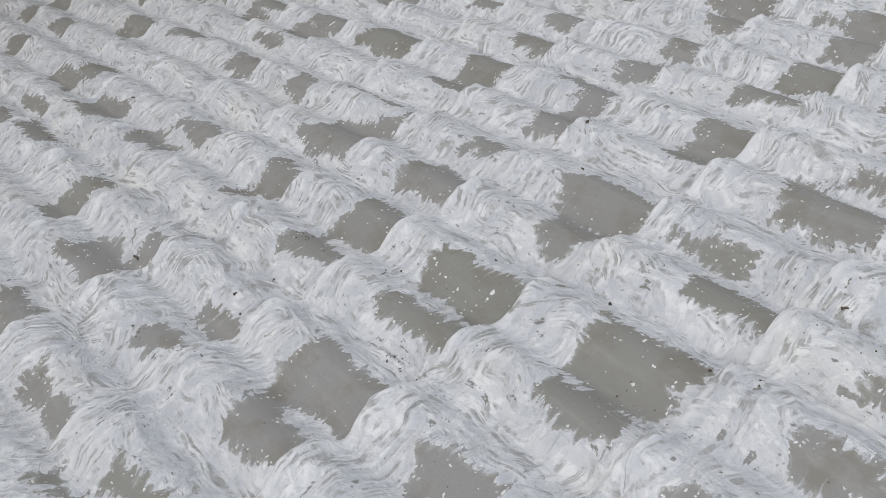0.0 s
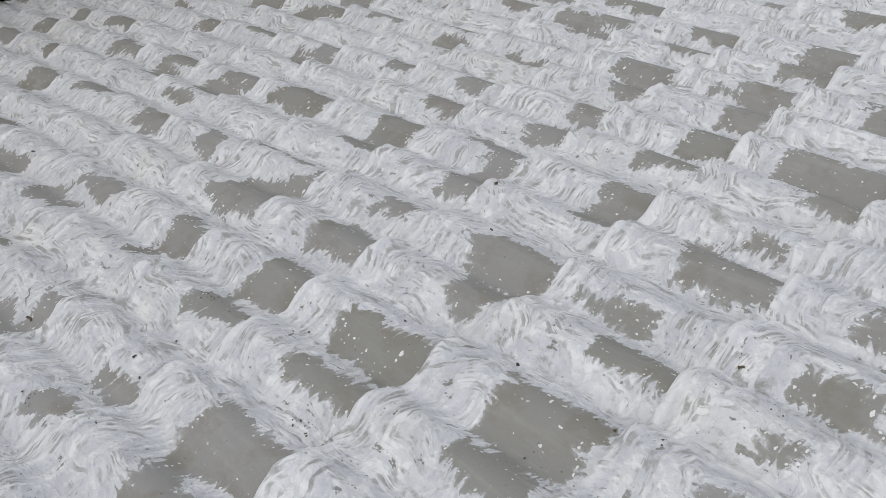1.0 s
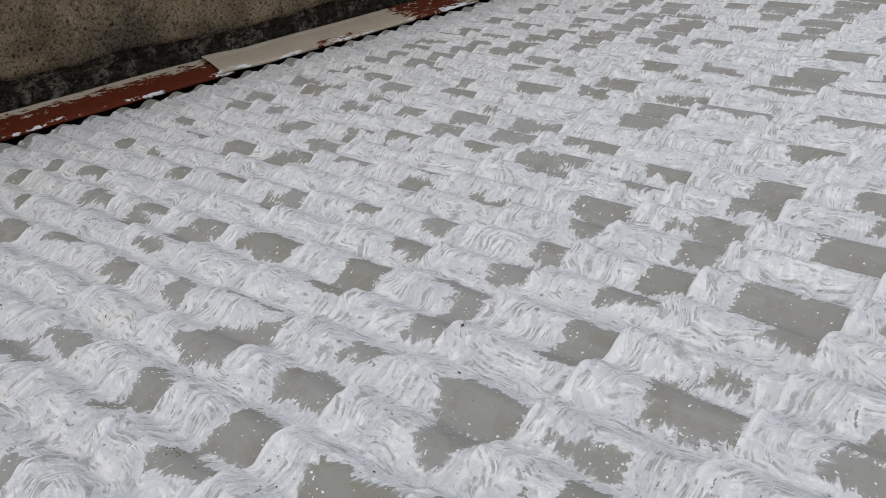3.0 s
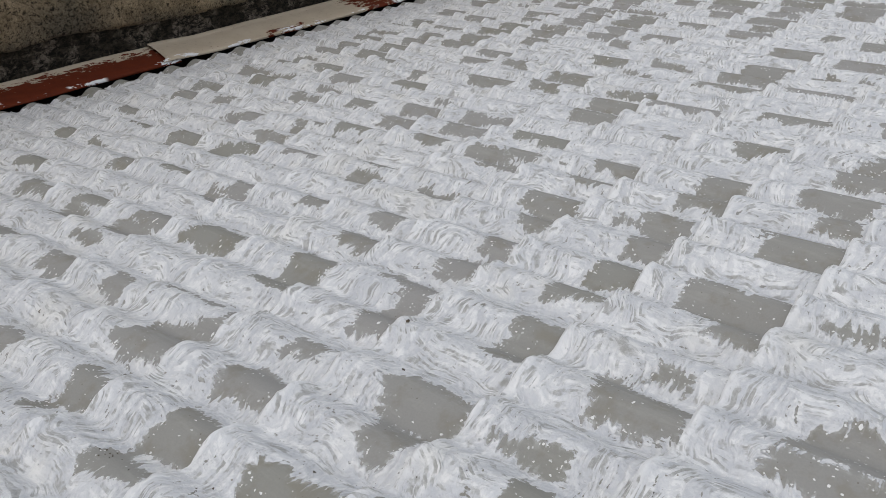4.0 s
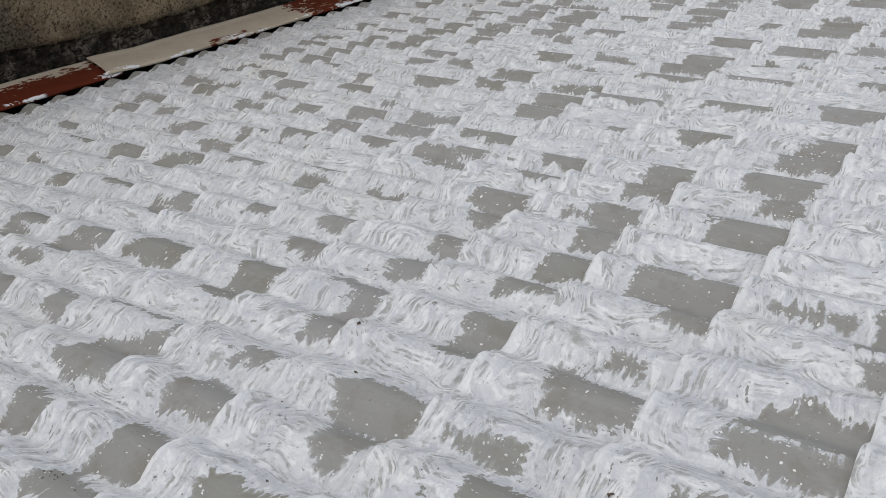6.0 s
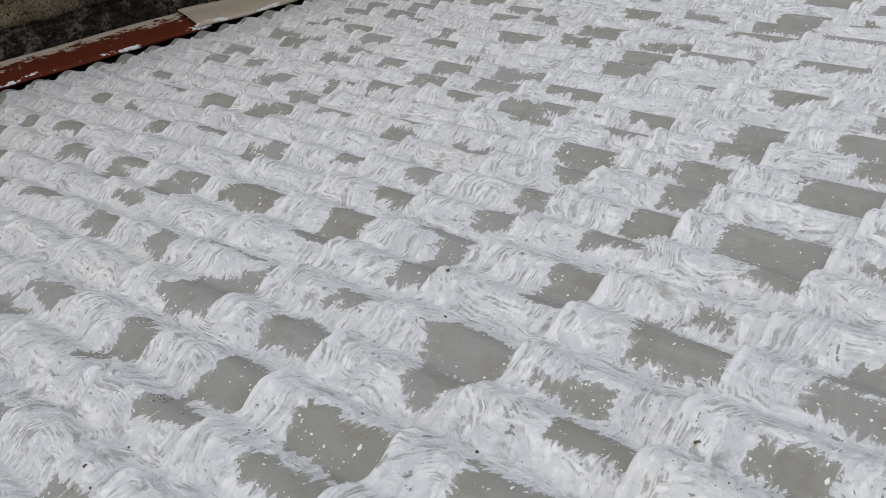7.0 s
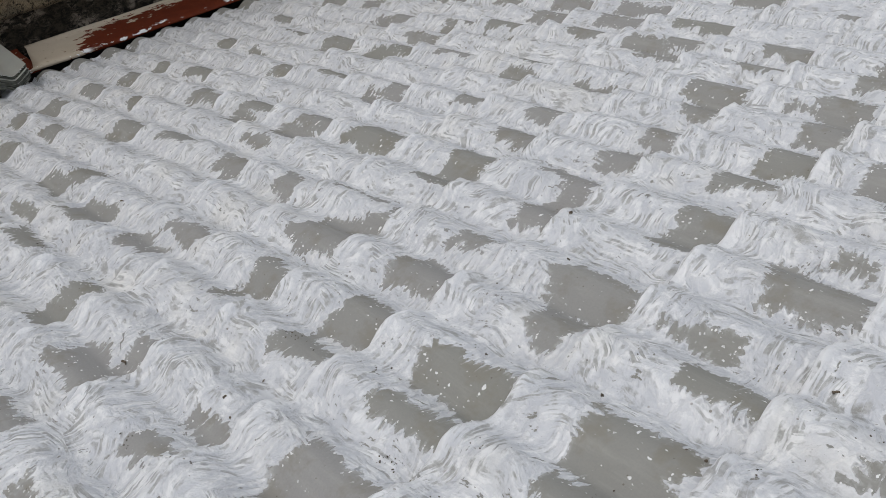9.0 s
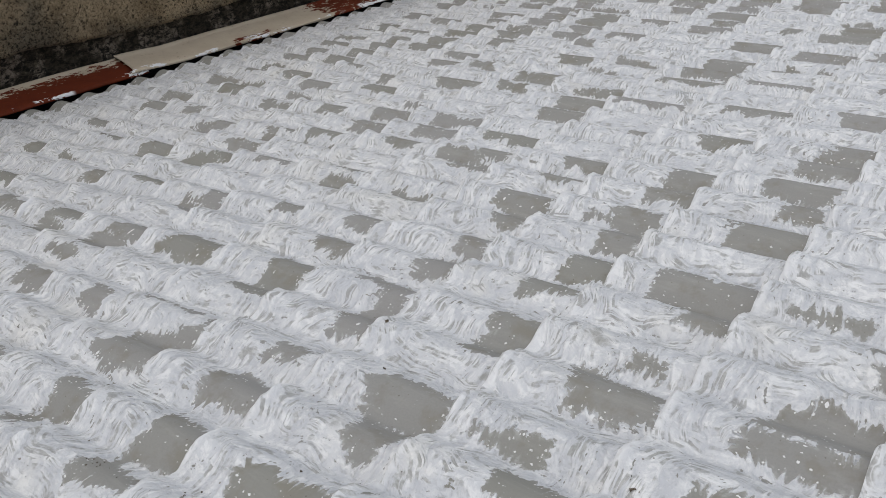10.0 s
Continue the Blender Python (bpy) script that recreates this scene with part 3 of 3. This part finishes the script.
def flashing_piece(y0, y1, base_worn, near_lift, seed):
    """A folded sheet: turned-down lip, sloping face and a small upstand at the wall."""
    section = [(-2.722, 0.048), (-2.725, 0.058), (-2.732, 0.064), (-2.77, 0.071), (-2.82, 0.080), (-2.88, 0.091), (-2.94, 0.102), (-2.985, 0.111), (-2.995, 0.121)]
    steps = max(8, int((y1 - y0) / 0.05))
    verts, worn, rim = [], [], []
    for n in range(steps + 1):
        y = y0 + (y1 - y0) * n / steps
        lift = near_lift * max(0.0, 1 - (y - y0) / 0.35)
        for c, (x, z) in enumerate(section):
            wob = 0.006 * smooth_noise(y * 3, c * 0.4, seed)
            skew = 0.10 * (c / 8 - 0.3) if n == 0 else 0.0
            verts.append((x + wob, y + skew, z + lift + 0.005 * smooth_noise(y * 4, c, seed + 9)))
            share = c / (len(section) - 1)
            worn.append(base_worn(y, share))
            rim.append(0.52 if c in (1, 2) else (0.34 if c in (0, 3) else -0.8))
    k = len(section)
    faces = [(n * k + c, n * k + c + 1, (n + 1) * k + c + 1, (n + 1) * k + c) for n in range(steps) for c in range(k - 1)]
    me = mesh_from("flashing_sheet", verts, faces, FLASHING, {"worn": worn, "rim": rim})
    return me


def spell(y, a, b):
    """1 between a and b, with soft ends."""
    return 1 / (1 + math.exp((a - y) / 0.04)) / (1 + math.exp((y - b) / 0.04))


flashing = tagged(root("eaves_flashing", ROOF), "rusty red metal flashing with peeling beige paint along the wall", "flashing", kind="structure")
for y0, y1, worn, lift, seed in (
    (-2.2, 0.40, lambda y, s: 0.75, 0.0, 1),
    (0.38, 2.03, lambda y, s: 0.1 + 1.15 * spell(y, 0.64, 9) - 1.25 * max(0.0, s - 0.42) / 0.58, 0.006, 2),
    (1.95, 4.10, lambda y, s: -0.25 + 1.0 * spell(y, 3.42, 4.05) + 0.85 * spell(y, 2.60, 3.02) * (s < 0.5) + 0.55 * spell(y, 2.12, 2.3) * (s < 0.4), 0.018, 3),
    (4.00, 5.85, lambda y, s: -0.1 + 0.95 * spell(y, 4.3, 5.2) * (s < 0.75), 0.020, 4),
    (5.80, 8.6, lambda y, s: 0.70, 0.012, 5),
    (8.5, 13.0, lambda y, s: 0.45, 0.012, 6),
):
    ob = part("flashing_sheet", flashing_piece(y0, y1, worn, lift, seed), flashing)
    mod = ob.modifiers.new("sheet", "SOLIDIFY")
    mod.thickness, mod.offset = 0.0016, -1

# the wall: a mossy recessed foot, and the thick roughcast coat above it with a ragged lower edge
foot_w = ROOF @ Vector((WALL_X, 0, 0.09))
WX, WZ = foot_w.x, foot_w.z
neighbour = tagged(root("wall_neighbour", Matrix.Translation((WX, 0, WZ))), "brown roughcast wall with a black mossy foot", "wall", kind="structure")
part("wall_core", box_mesh("wall_core", (0.22, Y1 - Y0 + 2, WZ + 2.2), PLASTER, (-0.17, (Y0 + Y1) / 2, -WZ / 2 + 1.09)), neighbour)


def rough_sheet(name, y0, y1, zs, step, depth, material, lower=None, foot=None, seed=1):
    ys = np.arange(y0, y1 + step, step)
    verts, tag = [], []
    for y in ys:
        low = lower(y) if lower else zs[0]
        for n, z in enumerate(zs):
            h = low + (zs[-1] - low) * (z - zs[0]) / (zs[-1] - zs[0])
            bulge = depth(y, h, h - low)
            verts.append((bulge, y, h))
            tag.append(h - low)
    k = len(zs)
    faces = [(a * k + b, (a + 1) * k + b, (a + 1) * k + b + 1, a * k + b + 1) for a in range(len(ys) - 1) for b in range(k - 1)]
    return mesh_from(name, verts, faces, material, {"foot": tag})


def mortar(y, h, up):
    return -0.045 + 0.03 * max(0.0, 1 - (h + 0.02) / 0.10) + 0.014 * smooth_noise(y * 7, h * 16, 2) + 0.006 * smooth_noise(y * 30, h * 30, 3)


def coat(y, h, up):
    edge = min(1.0, max(0.0, up) / 0.03)
    return -0.052 + 0.045 * edge ** 0.5 + 0.016 * smooth_noise(y * 3, h * 3, 4) + 0.008 * smooth_noise(y * 16, h * 16, 5) + 0.007 * smooth_noise(y * 44, h * 44, 6)


def ragged(y):
    return 0.165 - 0.012 * y + 0.03 * smooth_noise(y * 1.1, 3.0, 7) + 0.022 * smooth_noise(y * 4, 1.0, 8) + 0.010 * smooth_noise(y * 14, 1.0, 9)


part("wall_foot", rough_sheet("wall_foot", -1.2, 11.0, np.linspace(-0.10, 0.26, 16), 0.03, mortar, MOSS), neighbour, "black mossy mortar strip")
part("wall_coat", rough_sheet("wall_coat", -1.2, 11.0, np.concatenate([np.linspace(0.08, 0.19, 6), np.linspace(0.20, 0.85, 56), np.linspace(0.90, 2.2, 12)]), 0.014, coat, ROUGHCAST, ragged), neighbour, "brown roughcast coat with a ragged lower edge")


# ---- spare tiles left on the eaves ----
def loose_tile(name, seed):
    """A whole unpainted tile, 0.45 by 0.33 m, lying along x from its lower end."""
    across, along = 26, 6
    ys = np.linspace(-0.165, 0.165, across + 1)
    xs = np.linspace(0, -0.45, along + 1)
    top = lambda y: float(profile(y - 0.025)) + (0.006 if abs(y) > 0.155 else 0)
    verts, faces = [], []
    for side in (0, 1):
        for x in xs:
            for y in ys:
                verts.append((x + 0.003 * smooth_noise(y * 40, x * 5, seed), y, top(y) - side * 0.014 - (0.002 if x in (xs[0], xs[-1]) and not side else 0)))
    k, half = across + 1, (across + 1) * (along + 1)
    for a in range(along):
        for b in range(across):
            q = (a * k + b, a * k + b + 1, (a + 1) * k + b + 1, (a + 1) * k + b)
            faces.append(q)
            faces.append(tuple(half + n for n in q[::-1]))
    for b in range(across):
        faces.append((b + 1, b, half + b, half + b + 1))
        m = along * k + b
        faces.append((m, m + 1, half + m + 1, half + m))
    for a in range(along):
        m = a * k
        faces.append((m, m + k, half + m + k, half + m))
        m = a * k + across
        faces.append((m + k, m, half + m, half + m + k))
    me = mesh_from(name, verts, faces, CONCRETE)
    me.materials.append(EDGE)
    for poly in me.polygons:
        if abs(poly.normal.z) < 0.3 and (abs(poly.normal.x) > 0.6 or abs(poly.center.y) > 0.163):
            poly.material_index = 1
    return me


spare = loose_tile("spare_tile", 3)
stack = [(-2.515, 0.14, 0.052, 11.0, 1.0), (-2.512, 0.143, 0.069, 11.0, 0.0), (-2.508, 0.139, 0.086, 11.0, 1.5), (-2.518, 0.142, 0.103, 11.0, 1.0)]
for n, (x, y, z, tilt, turn) in enumerate(stack):
    ob = new("spare_tile", spare)
    ob.matrix_world = ROOF @ pose(x, y, z, 0, tilt, turn)
    tagged(ob, "unpainted grey concrete tile in a stack on the flashing" if n < 3 else "top grey concrete tile of the stack, white dabs on its end", "roof tile", "spare tiles by the gutter")
far_stack = [(-2.86, 4.62, 0.090, 88), (-2.855, 4.63, 0.108, 88), (-2.875, 4.60, 0.168, 86), (-2.87, 4.61, 0.186, 86)]
for n, (x, y, z, turn) in enumerate(far_stack):
    ob = new("spare_tile", spare)
    ob.matrix_world = ROOF @ pose(x, y, z, 0, 0, 0) @ pose(0, 0, 0, 0, 9, 0) @ pose(0, 0, 0, 0, 1, turn + 180)
    tagged(ob, "unpainted grey concrete tile stacked across the flashing", "roof tile", "spare tiles across the flashing")
# white dabs on the end of the top tile
dab_bm = bmesh.new()
r = random.Random(11)
for n in range(70):
    y = -0.162 + 0.324 * (n + r.random()) / 70
    size = r.uniform(0.0010, 0.0034)
    m = Matrix.Translation((0.004 - r.uniform(0, 0.010), y, float(profile(y - 0.025)) - r.uniform(0.0, 0.006))) @ Matrix.Diagonal((size * r.uniform(0.7, 1.6), size, size * 0.45, 1))
    bmesh.ops.create_icosphere(dab_bm, subdivisions=2, radius=1.0, matrix=m)
dab = bpy.data.meshes.new("paint_dab")
dab_bm.to_mesh(dab)
dab_bm.free()
dab.shade_smooth()
WHITE = simple("white_paint", (0.62, 0.63, 0.65), (0.76, 0.765, 0.78), 60.0, 0.5)
dab.materials.append(WHITE)
part("paint_dabs", dab, ob_top := [o for o in scene.objects if o.name.startswith("spare_tile")][3], "white dried paint dabs")


# ---- litter on the paint ----
def twig(length, bend, seed):
    r = random.Random(seed)
    bm = bmesh.new()
    rings = []
    for n in range(6):
        s = n / 5
        rad = 0.0028 * (1 - 0.5 * s) * r.uniform(0.8, 1.2)
        c = Vector((length * (s - 0.5), bend * math.sin(s * 3.1), 0.002 + 0.001 * r.random()))
        rings.append([bm.verts.new(c + Vector((0, rad * math.cos(q), rad * math.sin(q)))) for q in np.linspace(0, 2 * np.pi, 7)[:-1]])
    for a, b in zip(rings, rings[1:]):
        for c in range(6):
            bm.faces.new((a[c], b[c], b[(c + 1) % 6], a[(c + 1) % 6]))
    bm.faces.new(rings[0][::-1])
    bm.faces.new(rings[-1])
    me = bpy.data.meshes.new("twig")
    bm.to_mesh(me)
    bm.free()
    me.materials.append(LEAF_LITTER)
    me.shade_smooth()
    return me


def leaf(size, seed):
    """A small curled dry leaf with a little thickness."""
    verts, faces = [], []
    for n in range(7):
        s = n / 6
        w = size * 0.32 * math.sin(math.pi * min(1, s + 0.05)) ** 0.7
        for c in (-1, -0.4, 0.4, 1):
            verts.append((size * (s - 0.5), c * w, 0.003 + size * (0.28 * c * c + 0.18 * math.sin(s * 4 + seed)) * 0.8))
    for n in range(6):
        for c in range(3):
            faces.append((n * 4 + c, n * 4 + c + 1, n * 4 + c + 5, n * 4 + c + 4))
    return mesh_from("dry_leaf", verts, faces, LEAF_LITTER)


LITTER = [(-0.075, -0.261, 0.016), (-0.631, 0.225, 0.019), (-0.490, 0.178, 0.011), (-0.799, 0.035, 0.013), (0.219, -0.109, 0.007),
    (0.739, 0.208, 0.009), (1.007, 0.405, 0.010), (0.349, 0.581, 0.012), (0.446, 0.460, 0.008), (-0.071, 0.159, 0.007),
    (0.376, 0.333, 0.007), (0.090, 0.024, 0.006), (0.238, -0.189, 0.007), (0.284, -0.207, 0.006), (0.910, 0.187, 0.004),
    (0.941, 0.187, 0.005), (0.527, 0.163, 0.009), (0.868, 0.080, 0.004), (0.401, 0.051, 0.004), (0.362, -0.309, 0.004),
    (0.744, 0.295, 0.004), (0.603, 0.195, 0.004)]
CRUMBS = [(0.58, -0.09, 0.020, 0.006, 26), (0.61, -0.08, 0.030, 0.006, 34), (0.66, -0.09, 0.020, 0.006, 20), (0.36, -0.32, 0.030, 0.008, 24), (0.20, -0.36, 0.020, 0.008, 10),
    (0.52, 0.18, 0.020, 0.008, 14), (0.58, 0.21, 0.030, 0.010, 14), (0.97, 0.20, 0.030, 0.008, 16), (0.99, 0.42, 0.008, 0.012, 14), (0.67, 0.25, 0.020, 0.015, 10),
    (0.68, 0.00, 0.020, 0.010, 16), (0.37, 0.03, 0.020, 0.010, 12), (-0.78, -0.20, 0.020, 0.010, 14), (0.75, 0.31, 0.020, 0.010, 10), (0.73, 0.45, 0.020, 0.010, 8),
    (1.06, 0.34, 0.020, 0.020, 14), (0.18, -0.02, 0.030, 0.010, 14)]

for n, (x, y, long) in enumerate(LITTER):
    me = twig(long, long * 0.12, n) if n % 3 == 0 else leaf(long, n)
    name, label = ("twig", "short black twig stuck in the white paint") if n % 3 == 0 else ("dry_leaf", "small dark curled leaf stuck in the white paint")
    ob = new(name, me)
    p = on_roof(x, y, -0.0005)
    ob.matrix_world = Matrix.Translation(p) @ pose(0, 0, 0, 0, -ROOF_PITCH, n * 67 % 180)
    if n % 3:
        mod = ob.modifiers.new("leaf", "SOLIDIFY")
        mod.thickness = 0.0006
    tagged(ob, label, name.replace("_", " "), "litter on the roof")

# crumbs gathered in the joints
r = random.Random(5)
verts, faces = [], []
for x0, y0, dx, dy, count in CRUMBS:
    for n in range(count):
        x, y = x0 + r.gauss(0, dx), y0 + r.gauss(0, dy)
        c, s = on_roof(x, y, 0.001), r.uniform(0.0008, 0.0024)
        base = len(verts)
        for q in ((1, 0, 0), (-0.9, 0.2, 0), (0, 1.1, 0), (0.1, -0.8, 0), (0.1, 0, 0.8), (0, 0, -0.7)):
            verts.append(c + Vector(q) * s * r.uniform(0.6, 1.3))
        for f in ((0, 2, 4), (2, 1, 4), (1, 3, 4), (3, 0, 4), (2, 0, 5), (1, 2, 5), (3, 1, 5), (0, 3, 5)):
            faces.append(tuple(base + n for n in f))
tagged(new("roof_crumbs", mesh_from("roof_crumbs", verts, faces, LEAF_LITTER, smooth=False)), "dark mortar crumbs and grit lying in the painted joints", "crumbs", kind="stuff")

# ---- the house below and the ground ----
top = LAST * GAUGE
eave_w, ridge_w = ROOF @ Vector((-2.4, 0, -0.14)), ROOF @ Vector((top, 0, -0.14))
house = tagged(root("house", Matrix.Identity(4)), "plain plastered house wall under the tile roof", "house", kind="structure")
bm = bmesh.new()
ring = [(eave_w.x, 0.0), (ridge_w.x, 0.0), (ridge_w.x, ridge_w.z), (eave_w.x, eave_w.z)]
a = [bm.verts.new((x, -1.45, z)) for x, z in ring]
b = [bm.verts.new((x, 11.8, z)) for x, z in ring]
bm.faces.new(a)
bm.faces.new(b[::-1])
for n in range(4):
    bm.faces.new((a[n], b[n], b[(n + 1) % 4], a[(n + 1) % 4])[::-1])
me = bpy.data.meshes.new("house_body")
bm.to_mesh(me)
bm.free()
me.materials.append(PLASTER)
part("house_body", me, house)
g = 400.0
ground = new("ground", mesh_from("ground", [(-g, -g, 0), (g, -g, 0), (g, g, 0), (-g, g, 0)], [(0, 1, 2, 3)], EARTH, smooth=False))
tagged(ground, "bare earth ground round the house", "ground", kind="structure")
